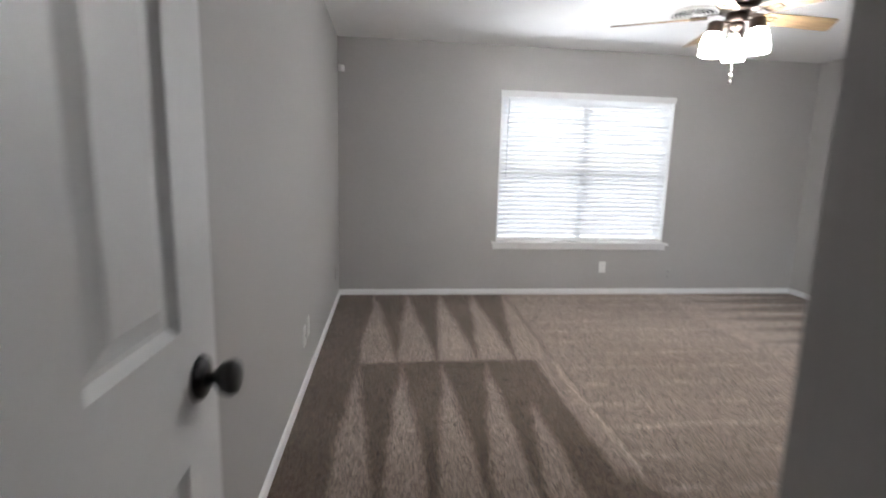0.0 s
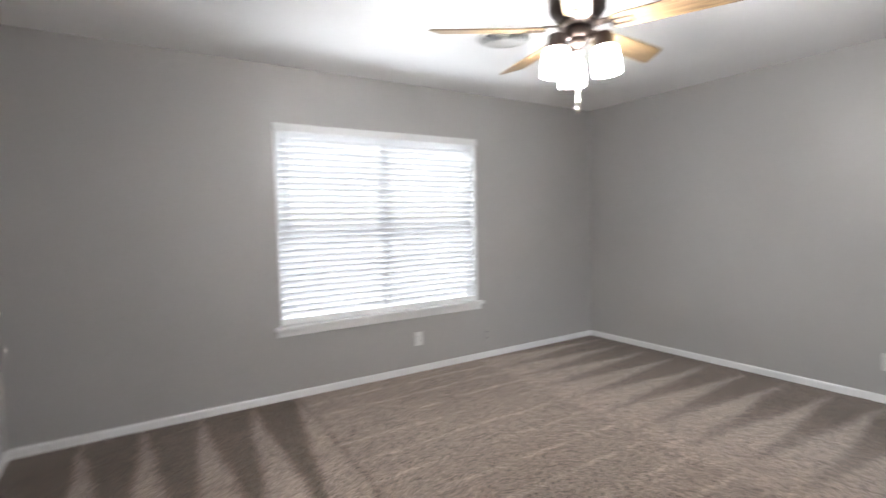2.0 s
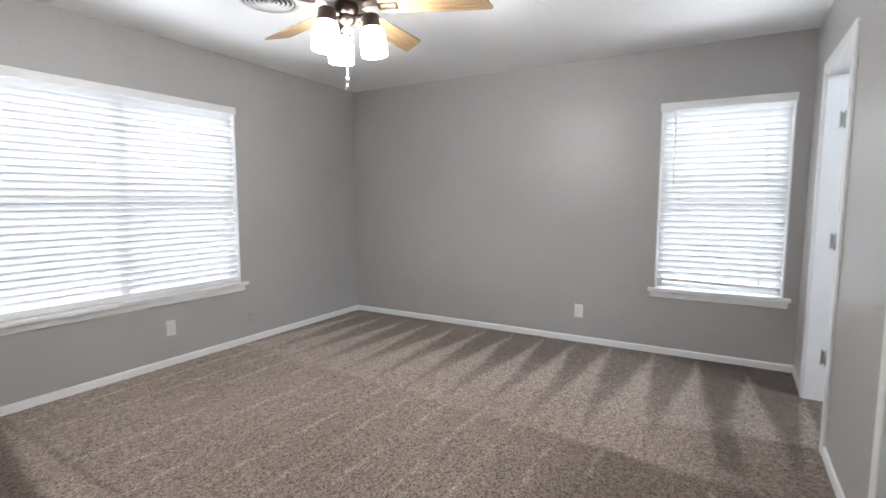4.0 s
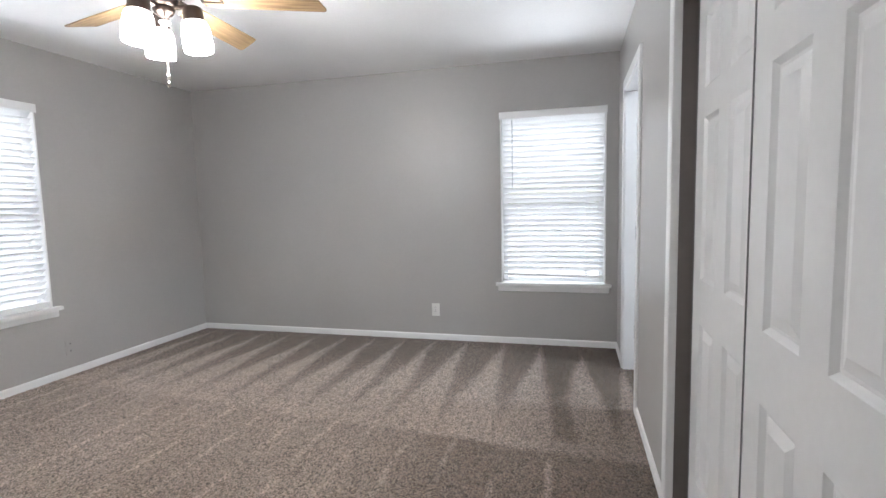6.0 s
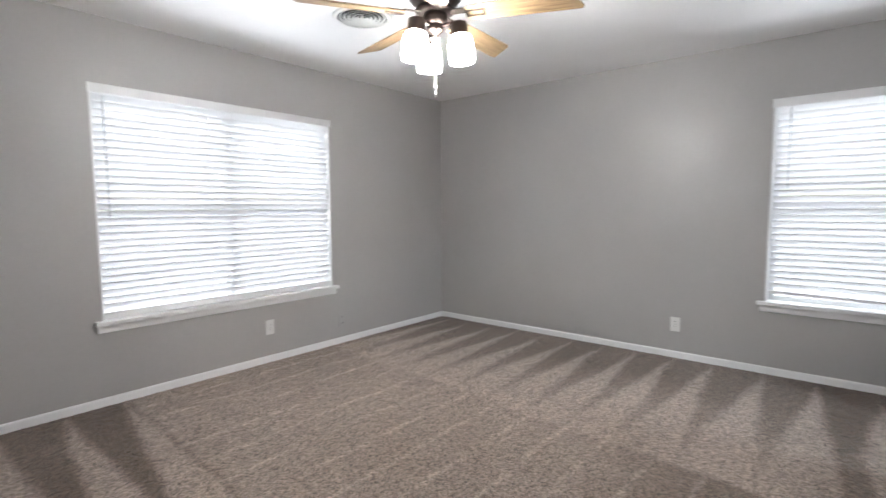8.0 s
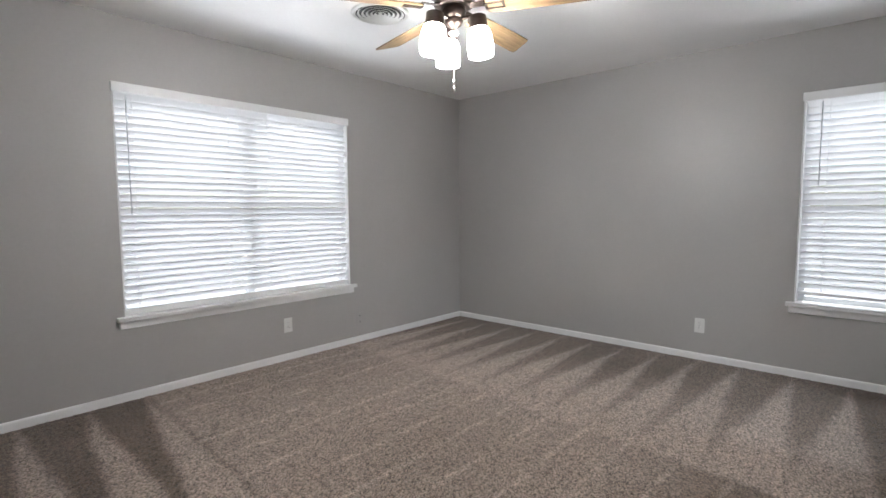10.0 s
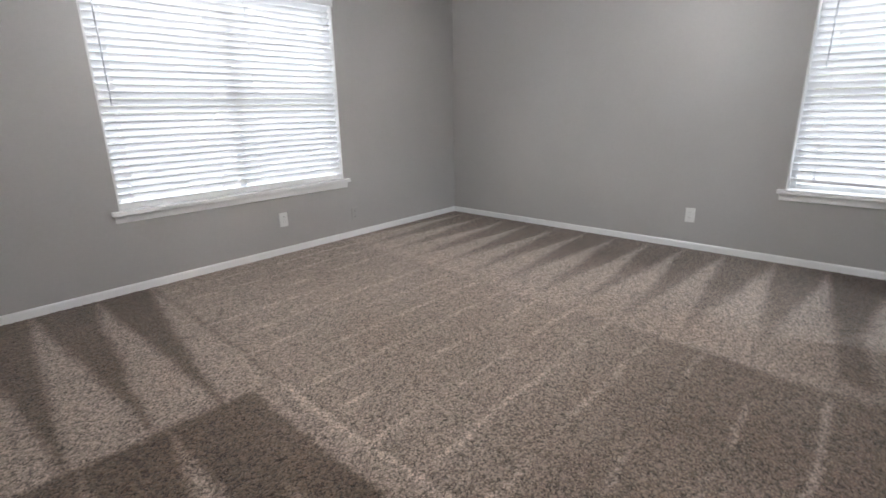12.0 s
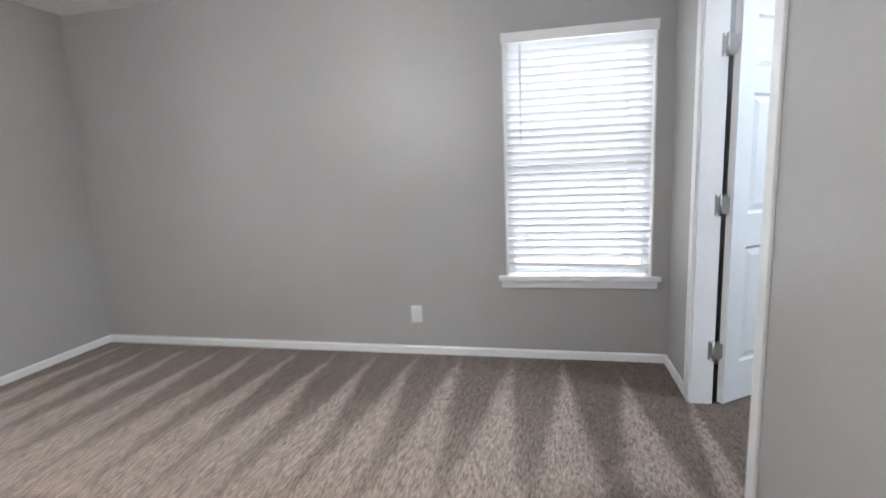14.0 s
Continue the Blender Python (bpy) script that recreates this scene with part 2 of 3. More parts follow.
SEAM_SHADE = material("grey_seam_shade", (0.24, 0.24, 0.24), 0.7)
SLOT = material("dark_slot", (0.03, 0.03, 0.03), 0.6)
VINYL = material("white_vinyl_sash", (0.78, 0.79, 0.80), 0.35)
SLAT = slat_plastic("white_faux_wood_slat")
WANDM = material("clear_grey_wand", (0.62, 0.63, 0.65), 0.15)
BRONZE = material("dark_bronze", (0.045, 0.032, 0.026), 0.38, metal=0.75, grain=0.1, wear=0.15, wear_scale=14)
BLACK = material("matt_black_metal", (0.012, 0.012, 0.013), 0.38, metal=0.3, grain=0.05, wear=0.1, wear_scale=20)
NICKEL = material("satin_nickel", (0.48, 0.48, 0.47), 0.38, metal=0.8, grain=0.04, wear=0.05, wear_scale=18)
CHROME = material("chain_metal", (0.72, 0.70, 0.66), 0.2, metal=1.0)
OAK = oak("light_oak_veneer")
SHADE = glowing("lit_frosted_glass", (1.0, 0.97, 0.93), SHADE_GLOW)
BATHGLOW = glowing("lit_white_diffuser", (0.80, 0.90, 1.0), 145.0)
GLASS = clear_glass("window_glass")
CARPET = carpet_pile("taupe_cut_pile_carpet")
PALE_GROUND = material("pale_bounce_ground", (0.46, 0.45, 0.43), 0.9, grain=0.08, scale=30, wear=0.12, wear_scale=0.6, bump=0.4, bump_scale=60)


# ---- mesh helpers ----
def box(bm, x0, y0, z0, x1, y1, z1):
    v = [bm.verts.new(c) for c in ((x0, y0, z0), (x1, y0, z0), (x1, y1, z0), (x0, y1, z0), (x0, y0, z1), (x1, y0, z1), (x1, y1, z1), (x0, y1, z1))]
    for f in ((3, 2, 1, 0), (4, 5, 6, 7), (0, 1, 5, 4), (1, 2, 6, 5), (2, 3, 7, 6), (3, 0, 4, 7)):
        bm.faces.new([v[i] for i in f])
    return v


def boxes(*rows, bevel=0.0, segments=2):
    bm = bmesh.new()
    for r in rows:
        box(bm, min(r[0], r[3]), min(r[1], r[4]), min(r[2], r[5]), max(r[0], r[3]), max(r[1], r[4]), max(r[2], r[5]))
    if bevel:
        bmesh.ops.bevel(bm, geom=bm.edges[:], offset=bevel, segments=segments, affect="EDGES", profile=0.5)
    return bm


def lathe(profile, steps=32, closed=True):
    """A turned solid about z, from (radius, z) pairs."""
    bm = bmesh.new()
    rings = []
    for r, z in profile:
        if r < 1e-5:
            rings.append([bm.verts.new((0, 0, z))])
        else:
            rings.append([bm.verts.new((r * math.cos(2 * math.pi * i / steps), r * math.sin(2 * math.pi * i / steps), z)) for i in range(steps)])
    for a, b in zip(rings, rings[1:]):
        for i in range(steps):
            j = (i + 1) % steps
            q = [a[i % len(a)], a[j % len(a)], b[j % len(b)], b[i % len(b)]]
            q = list(dict.fromkeys(q))
            if len(q) > 2:
                bm.faces.new(q)
    bmesh.ops.recalc_face_normals(bm, faces=bm.faces[:])
    for f in bm.faces:
        f.smooth = True
    return bm


def extrude_xy(points, z0, z1, bevel=0.0):
    bm = bmesh.new()
    a = [bm.verts.new((x, y, z0)) for x, y in points]
    b = [bm.verts.new((x, y, z1)) for x, y in points]
    bm.faces.new(a[::-1])
    bm.faces.new(b)
    for i in range(len(a)):
        j = (i + 1) % len(a)
        bm.faces.new((a[i], a[j], b[j], b[i]))
    bmesh.ops.recalc_face_normals(bm, faces=bm.faces[:])
    if bevel:
        bmesh.ops.bevel(bm, geom=bm.edges[:], offset=bevel, segments=2, affect="EDGES", profile=0.5)
    return bm


def mesh_of(name, bm, mat):
    me = bpy.data.meshes.new(name)
    bm.to_mesh(me)
    bm.free()
    me.materials.append(mat)
    return me


def part(name, bm, mat, parent=None, label="", at=None):
    """One mesh object from a bmesh (or a ready mesh), under a thing or a part."""
    me = bm if isinstance(bm, bpy.types.Mesh) else mesh_of(name, bm, mat)
    ob = new(name, me)
    ob.parent = parent
    if at is not None:
        ob.matrix_basis = at
    return tagged(ob, label=label)


def thing(name, m, label, category, group="", kind=""):
    ob = new(name)
    ob.empty_display_size = 0.1
    ob.matrix_basis = m
    return tagged(ob, label, category, group, kind)


def structure(name, bm, mat, label, category, parent=None):
    return tagged(part(name, bm, mat, parent), label, category, kind="structure")


def pierced(us, zs, holes, d0, d1, axis):
    """A wall slab in the plane of axis, from d0 to d1, with holes (u0, u1, z0, z1) through it."""
    us = sorted({*us, *(h[0] for h in holes), *(h[1] for h in holes)})
    zs = sorted({*zs, *(h[2] for h in holes), *(h[3] for h in holes)})
    bm = bmesh.new()
    seen = {}

    def vert(u, z, d):
        key = (round(u, 5), round(z, 5), round(d, 5))
        if key not in seen:
            seen[key] = bm.verts.new((u, d, z) if axis == "y" else (d, u, z))
        return seen[key]

    def solid(i, j):
        if not (0 <= i < len(us) - 1 and 0 <= j < len(zs) - 1):
            return False
        u, z = (us[i] + us[i + 1]) / 2, (zs[j] + zs[j + 1]) / 2
        return not any(h[0] < u < h[1] and h[2] < z < h[3] for h in holes)

    for i in range(len(us) - 1):
        for j in range(len(zs) - 1):
            if not solid(i, j):
                continue
            a, b, c, e = us[i], us[i + 1], zs[j], zs[j + 1]
            for d in (d0, d1):
                bm.faces.new([vert(a, c, d), vert(b, c, d), vert(b, e, d), vert(a, e, d)])
            for (di, dj), (p, q) in {(-1, 0): ((a, c), (a, e)), (1, 0): ((b, c), (b, e)), (0, -1): ((a, c), (b, c)), (0, 1): ((a, e), (b, e))}.items():
                if not solid(i + di, j + dj):
                    bm.faces.new([vert(*p, d0), vert(*q, d0), vert(*q, d1), vert(*p, d1)])
    bmesh.ops.recalc_face_normals(bm, faces=bm.faces[:])
    return bm


# ---- structure ----
# unseen ground, made pale to throw daylight up at the ceiling
structure("ground", boxes((-400, -400, -0.40, 400, 400, -0.35)), PALE_GROUND, "pale unseen ground that bounces daylight to the windows", "ground")
structure("subfloor", boxes((W - TO, HALL - T, -0.12, E + TO, N + TO, -0.02)), TRIM, "floor slab under the carpet", "floor")


def carpet(x0, y0, x1, y1, pitch):
    """The pile: tufts of uneven height on a fine grid."""
    nx, ny = int((x1 - x0) / pitch), int((y1 - y0) / pitch)
    rng = np.random.default_rng(3)
    gx, gy = np.meshgrid(np.linspace(x0, x1, nx + 1), np.linspace(y0, y1, ny + 1))
    h = rng.normal(0, 0.0016, gx.shape)
    jx, jy = rng.normal(0, pitch * 0.18, gx.shape), rng.normal(0, pitch * 0.18, gx.shape)
    co = np.stack([gx + jx, gy + jy, h], -1).reshape(-1, 3)
    i = (np.arange(ny)[:, None] * (nx + 1) + np.arange(nx)[None]).reshape(-1)
    faces = np.stack([i, i + 1, i + nx + 2, i + nx + 1], -1)
    me = bpy.data.meshes.new("floor")
    me.from_pydata(co.tolist(), [], faces.tolist())
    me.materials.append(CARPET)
    me.shade_smooth()
    return me


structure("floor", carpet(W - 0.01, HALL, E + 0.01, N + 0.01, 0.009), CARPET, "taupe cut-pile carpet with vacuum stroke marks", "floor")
structure("ceiling", boxes((W - TO, HALL - T, H, E + TO, N + TO, H + 0.12)), CEIL, "flat white painted ceiling", "ceiling")
structure("wall_north", pierced([W - TO, E + TO], [-0.02, H], [W1], N, N + TO, "y"), WALL, "grey eggshell painted wall with a window", "wall")
structure("wall_east", pierced([HALL, N], [-0.02, H], [W2], E, E + TO, "x"), WALL, "grey eggshell painted wall with a window", "wall")
structure("wall_west", boxes((W - TO, HALL, -0.02, W, N, H)), WALL, "long grey eggshell painted wall", "wall")
structure("wall_closet", pierced([CORNER, E], [-0.02, H], [(CLOSET[0], CLOSET[1], -0.02, CLOSET[2]), (BATH[0], BATH[1], -0.02, BATH[2])], S - T, S, "y"), WALL, "grey painted wall with closet and bathroom openings", "wall")
DOORWAY = (-0.318, 0.462, 2.03)
structure("wall_entry", pierced([W, 2.45], [-0.02, H], [(DOORWAY[0], DOORWAY[1], -0.02, DOORWAY[2])], ENTRY - T, ENTRY, "y"), WALL, "grey painted wall with the entry doorway", "wall")
structure("wall_closet_end", boxes((CORNER, ENTRY, -0.02, CORNER + 0.07, S - T, H)), WALL, "grey painted end wall of the closet", "wall")
structure("wall_bath", boxes((2.33, ENTRY, -0.02, 2.45, S - T, H)), WALL, "grey painted wall between closet and bathroom", "wall")
structure("wall_south", boxes((W, HALL - T, -0.02, E, HALL, H)), WALL, "plain grey wall behind the hallway", "wall")
structure("wall_hall", boxes((2.33, HALL, -0.02, 2.45, ENTRY - T, H)), WALL, "plain grey wall between hallway and bathroom", "wall")


# ---- trim ----
def baseboard(x0, y0, x1, y1, nx, ny):
    """A run of baseboard from one end to the other; (nx, ny) points into the room."""
    t, h = 0.012, 0.059
    prof = ((0, 0), (t, 0), (t, h - 0.012), (t * 0.75, h - 0.004), (t * 0.35, h), (0, h))
    bm = bmesh.new()
    rings = [[bm.verts.new((x + nx * d, y + ny * d, z - 0.004)) for d, z in prof] for x, y in ((x0, y0), (x1, y1))]
    for i in range(len(prof)):
        j = (i + 1) % len(prof)
        bm.faces.new((rings[0][i], rings[0][j], rings[1][j], rings[1][i]))
    bm.faces.new(rings[0])
    bm.faces.new(rings[1][::-1])
    bmesh.ops.recalc_face_normals(bm, faces=bm.faces[:])
    structure("baseboard", bm, TRIM, "narrow white painted baseboard", "baseboard")


CW = 0.066  # casing width
baseboard(W, N, E, N, 0, -1)
baseboard(E, S, E, N - 0.012, -1, 0)
baseboard(W, ENTRY, W, N - 0.012, 1, 0)
baseboard(BATH[1] + CW, S, E - 0.012, S, 0, 1)
baseboard(CLOSET[1] + CW, S, BATH[0] - CW, S, 0, 1)
baseboard(CORNER, ENTRY, CORNER, S - 0.003, -1, 0)


def casing(x0, x1, top, face, out, label, width=CW):
    """Flat casing with eased edges round an opening in a wall along x."""
    d = face + out * 0.014
    for r in ((x1, face, -0.01, x1 + width, d, top), (x0 - width, face, -0.01, x0, d, top), (x0 - width, face, top, x1 + width, d, top + width)):
        structure("trim", boxes(r, bevel=0.003), TRIM, label, "trim")


casing(*BATH, S, 1, "white painted door casing")
structure("trim", boxes((CLOSET[1], S, -0.01, CLOSET[1] + 0.062, S + 0.012, CLOSET[2] + 0.05), bevel=0.003), TRIM, "white painted closet casing", "trim")
structure("trim", boxes((CLOSET[0] - 0.062, S, -0.01, CLOSET[0], S + 0.012, CLOSET[2] + 0.05), bevel=0.003), TRIM, "white painted closet casing", "trim")
structure("trim", boxes((CLOSET[0], S, CLOSET[2], CLOSET[1], S + 0.012, CLOSET[2] + 0.05), bevel=0.003), TRIM, "white painted closet head casing", "trim")
structure("door_jamb", boxes((CLOSET[1] - 0.012, S - 0.019, -0.01, CLOSET[1] - 0.0005, S + 0.011, CLOSET[2]), bevel=0.002), TRIM, "white painted closet jamb", "door frame")
# added thin board; the recess shade is in its dark colour
structure("door_jamb", boxes((CLOSET[1] - 0.004, S - T - 0.002, -0.01, CLOSET[1] - 0.0005, S - 0.0195, CLOSET[2] - 0.001)), JAMB_SHADE, "brown side of the closet opening with its shade painted in", "door frame")
casing(*DOORWAY, ENTRY, 1, "white painted entry door casing")


def jambs(x0, x1, top, y0, y1, mat=TRIM):
    t = 0.018
    for r in ((x0, y0, -0.01, x0 + t, y1, top), (x1 - t, y0, -0.01, x1, y1, top), (x0 + t, y0, top - t, x1 - t, y1, top)):
        structure("door_jamb", boxes(r, bevel=0.002), mat, "white painted door jamb", "door frame")


jambs(BATH[0], BATH[1], BATH[2], S - T - 0.003, S + 0.003)
jambs(DOORWAY[0], DOORWAY[1], DOORWAY[2], ENTRY - T - 0.003, ENTRY + 0.003)


# ---- doors ----
ROWS_Z = ((0.215, 0.805), (0.965, 1.53), (1.63, 1.875))


def nested(w, h, face, sign):
    """A moulded panel: cove down, flat, raised field."""
    bm = bmesh.new()
    steps = ((0, 0), (0.003, 0.003), (0.012, 0.0105), (0.019, 0.011), (0.042, 0.0035), (0.046, 0.002))
    rings = []
    for inset, depth in steps:
        y = face - sign * depth
        rings.append([bm.verts.new(c) for c in ((inset, y, inset), (w - inset, y, inset), (w - inset, y, h - inset), (inset, y, h - inset))])
    for a, b in zip(rings, rings[1:]):
        for i in range(4):
            j = (i + 1) % 4
            bm.faces.new((a[i], a[j], b[j], b[i]))
    bm.faces.new(rings[-1])
    bmesh.ops.recalc_face_normals(bm, faces=bm.faces[:])
    bm.faces.ensure_lookup_table()
    bm.normal_update()
    if bm.faces[-1].normal.y * sign < 0:
        bmesh.ops.reverse_faces(bm, faces=bm.faces[:])
    return bm


def panel_door(parent, w, h, thick, stile=0.105, mullion=0.105, z0=0.012, rows=ROWS_Z):
    """Six-panel moulded leaf: x from 0 to w, y through it, z up."""
    pw = (w - 2 * stile - mullion) / 2
    cols = ((stile, stile + pw), (w - stile - pw, w - stile))
    holes = [(c[0], c[1], r[0], r[1]) for c in cols for r in rows]
    bm = pierced([0, w], [z0, h], holes, -thick / 2, thick / 2, "y")
    leaf = part("leaf", bm, DOORP, parent)
    for z in rows:
        for sign in (-1, 1):
            me = None
            for c in cols:
                if me is None:
                    me = mesh_of("panel", nested(pw, z[1] - z[0], sign * thick / 2, sign), DOORP)
                part("panel", me, DOORP, leaf, at=Matrix.Translation((c[0], 0, z[0])))
    return leaf


def knob(parent, x, z, sign, thick):
    m = pose(x, sign * thick / 2, z, -90 * sign, 0, 0)
    k = part("doorknob", lathe(((0.0105, 0.008), (0.0105, 0.022), (0.014, 0.026), (0.023, 0.033), (0.0265, 0.042), (0.0265, 0.049), (0.022, 0.056), (0.010, 0.059), (0, 0.0595)), 28), BLACK, parent, "round matt black doorknob", m)
    part("rosette", lathe(((0, 0), (0.033, 0), (0.033, 0.004), (0.029, 0.009), (0.014, 0.011), (0, 0.011)), 28), BLACK, k)


def hinge(parent, m):
    """Butt hinge laid open: a leaf either side of the knuckle."""
    h = part("hinge", lathe(((0, -0.051), (0.006, -0.051), (0.006, 0.051), (0, 0.051)), 12), NICKEL, parent, "satin nickel hinge", m)
    for a, b in ((-0.040, -0.004), (0.004, 0.040)):
        bm = boxes((a, 0.001, -0.05, b, 0.004, 0.05))
        bmesh.ops.bevel(bm, geom=[e for e in bm.edges if abs(e.verts[0].co.z - e.verts[1].co.z) < 1e-6 and abs(e.verts[0].co.x - e.verts[1].co.x) < 1e-6], offset=0.012, segments=5, affect="EDGES")
        part("hinge_leaf", bm, NICKEL, h)


# entry door, swung into the room
DT = 0.035
door = thing("door_1", pose(-0.310, ENTRY + 0.004, 0, 0, 0, 89.0), "white six-panel entry door standing open with a black knob", "door", kind="structure")
leaf = panel_door(door, 0.757, 2.02, DT, stile=0.122, mullion=0.11, rows=((0.24, 0.835), (1.03, 1.56), (1.66, 1.89)))
knob(leaf, 0.757 - 0.068, 0.945, -1, DT)
knob(leaf, 0.757 - 0.068, 0.945, 1, DT)
part("latch", boxes((0.756, -0.012, 0.915, 0.7585, 0.012, 0.975), bevel=0.001), BLACK, leaf)

# bathroom door, swung far into the bathroom
bath_door = thing("door_2", pose(BATH[1] - 0.012, S - T - 0.022, 0, 0, 0, -54.0), "white six-panel bathroom door standing wide open", "door", kind="structure")
panel_door(bath_door, 0.70, 2.015, DT)
bath_door.matrix_basis = bath_door.matrix_basis @ Matrix.Translation((0.006, -DT / 2, 0))
for z in (0.285, 1.015, 1.745):
    hinge(bath_door, bath_door.matrix_basis.inverted() @ pose(BATH[1] - 0.022, S - T + 0.003, z, 0, 0, -97))

# closet doors on a track
for x0, y, w, lab in ((0.762, S - 0.048, 0.660, "white six-panel sliding closet door on the front track"), (1.489, S - 0.092, 0.660, "white six-panel sliding closet door on the rear track")):
    d = thing("closet_door", pose(x0, y, 0), lab, "sliding door", "closet doors")
    cl = panel_door(d, w, 1.975, DT, stile=0.1, mullion=0.105, z0=0.015)
    # added strip on the door edge, its grey paints the seam's shadow line
    part("seam_strip", boxes((w + 0.0005, -DT / 2 - 0.004, 0.02, w + 0.004, DT / 2 + 0.0035, 1.97), bevel=0.001), SEAM_SHADE, cl, "added grey strip painting the shadowed seam")
track = thing("closet_track", pose(0, 0, 0), "metal closet door track under the head", "door track")
part("rail", boxes((CLOSET[0] + 0.002, S - 0.112, 1.982, CLOSET[1] - 0.002, S - 0.0285, 1.999)), BRONZE, track)
part("fascia", boxes((CLOSET[0] + 0.002, S - 0.0275, 1.955, CLOSET[1] - 0.014, S - 0.0235, 1.999)), BRONZE, track)


# ---- windows ----
def window(name, m, w, h, label, twin):
    """Sash window in a wall opening: x across, y outwards from the room face, z up from the opening's foot."""
    win = thing(name, m, label, "window", kind="structure")
    t = 0.010
    for r in ((0, 0.001, 0, t, TO - 0.02, h), (w - t, 0.001, 0, w, TO - 0.02, h), (t, 0.001, h - t, w - t, TO - 0.02, h)):
        part("window_return", boxes(r, bevel=0.002), TRIM, win)
    part("window_sill", boxes((-0.045, -0.045, -0.024, w + 0.045, 0.0, 0.004), (0.0102, 0.0, -0.018, w - 0.0102, TO - 0.03, 0.004), bevel=0.003), TRIM, win, "white painted window stool")
    part("apron", boxes((-0.030, -0.016, -0.074, w + 0.030, 0.0, -0.0245), bevel=0.004), TRIM, win, "white painted apron under the stool")
    y0, y1, f = TO - 0.055, TO - 0.012, 0.04
    fr = part("window_frame", boxes((t, y0, 0, t + f, y1, h - t), (w - t - f, y0, 0, w - t, y1, h - t), (t + f, y0, 0, w - t - f, y1, f), (t + f, y0, h - t - f, w - t - f, y1, h - t), bevel=0.003), VINYL, win, "white vinyl window frame")
    bays = ((t + f, w / 2 - 0.03), (w / 2 + 0.03, w - t - f)) if twin else ((t + f, w - t - f),)
    if twin:
        part("mullion", boxes((w / 2 - 0.03, y0, f, w / 2 + 0.03, y1, h - t - f), bevel=0.003), VINYL, fr)
    for a, b in bays:
        part("meeting_rail", boxes((a, y0 + 0.004, h / 2 - 0.025, b, y1 - 0.004, h / 2 + 0.025), bevel=0.003), VINYL, fr)
        for c, d in ((f, h / 2 - 0.025), (h / 2 + 0.025, h - t - f)):
            pane = part("pane", boxes((a, y0 + 0.018, c, b, y0 + 0.022, d)), GLASS, win)
            pane.visible_shadow = False
    return win


def blind(m, w, top, bottom, ladders, wand, sag, label, rail=0.022):
    """Horizontal blind hung in the opening: x across, y outwards, z above the floor."""
    b = thing("window_blind", m, label, "window blind", "window blinds")
    part("valance", boxes((-0.006, -0.013, top - 0.060, w + 0.006, -0.003, top), bevel=0.003), TRIM, b, "white valance board")
    part("headrail", boxes((0.014, 0.008, top - 0.050, w - 0.014, 0.056, top - 0.014), bevel=0.002), PLASTIC, b)
    # one crowned slat, shared by all
    bm = bmesh.new()
    prof = [(-0.027 + 0.054 * i / 6, 0.0016 * (1 - ((i - 3) / 3) ** 2)) for i in range(7)]
    outline = [(y, z + 0.0013) for y, z in prof] + [(y, z - 0.0013) for y, z in prof[::-1]]
    c, s = math.cos(radians(SLAT_TILT)), math.sin(radians(SLAT_TILT))
    ends = [[bm.verts.new((x, y * c - z * s, y * s + z * c)) for y, z in outline] for x in (0.015, w - 0.015)]
    k = len(outline)
    for i in range(k):
        j = (i + 1) % k
        bm.faces.new((ends[0][i], ends[0][j], ends[1][j], ends[1][i]))
    bm.faces.new(ends[0][::-1])
    bm.faces.new(ends[1])
    bmesh.ops.recalc_face_normals(bm, faces=bm.faces[:])
    me = mesh_of("slat", bm, SLAT)
    z = top - 0.078
    rng = random.Random(5)
    while z > bottom + rail + 0.016:
        part("slat", me, SLAT, b, at=pose(0, 0.034 + rng.uniform(-0.001, 0.001), z + rng.uniform(-0.0015, 0.0015), rng.uniform(-0.35, 0.35), rng.uniform(-0.03, 0.03), 0))
        z -= PITCH
    part("bottom_rail", boxes((0.015, 0.012, bottom, w - 0.015, 0.060, bottom + rail), bevel=0.003), TRIM, b, at=Matrix.Translation((w / 2, 0, bottom)) @ pose(0, 0, 0, 0, sag, 0) @ Matrix.Translation((-w / 2, 0, -bottom)))
    for x in ladders:
        for y, half in ((0.0085, 0.0008), (0.062, 0.0065)):
            part("ladder_cord", boxes((x - half, y - 0.0006, bottom + 0.01, x + half, y + 0.0006, top - 0.05)), SLAT, b)
    if wand:
        wx, z1 = wand
        bm = lathe(((0, z1), (0.0042, z1), (0.0042, top - 0.09), (0.0025, top - 0.07), (0, top - 0.07)), 8)
        part("tilt_wand", bm, WANDM, b, "thin grey tilt wand", Matrix.Translation((wx, -0.003, 0)))
    return b


SLAT_TILT, PITCH = -45.0, 0.0455
m1 = pose(W1[0], N, 0)
m2 = Matrix.Translation((E, W2[1], 0)) @ pose(0, 0, 0, 0, 0, -90)
w1, w2 = W1[1] - W1[0], W2[1] - W2[0]
window("window_1", m1 @ Matrix.Translation((0, 0, W1[2])), w1, W1[3] - W1[2], "wide twin sash window with white stool and apron", True)
window("window_2", m2 @ Matrix.Translation((0, 0, W2[2])), w2, W2[3] - W2[2], "narrow white sash window with stool and apron", False)
blind(m1, w1, W1[3] + 0.002, W1[2] + 0.007, (0.11, 0.725, 1.03, 1.70), (0.075, 1.205), 0.0, "wide white slatted blind lowered over the window", 0.042)
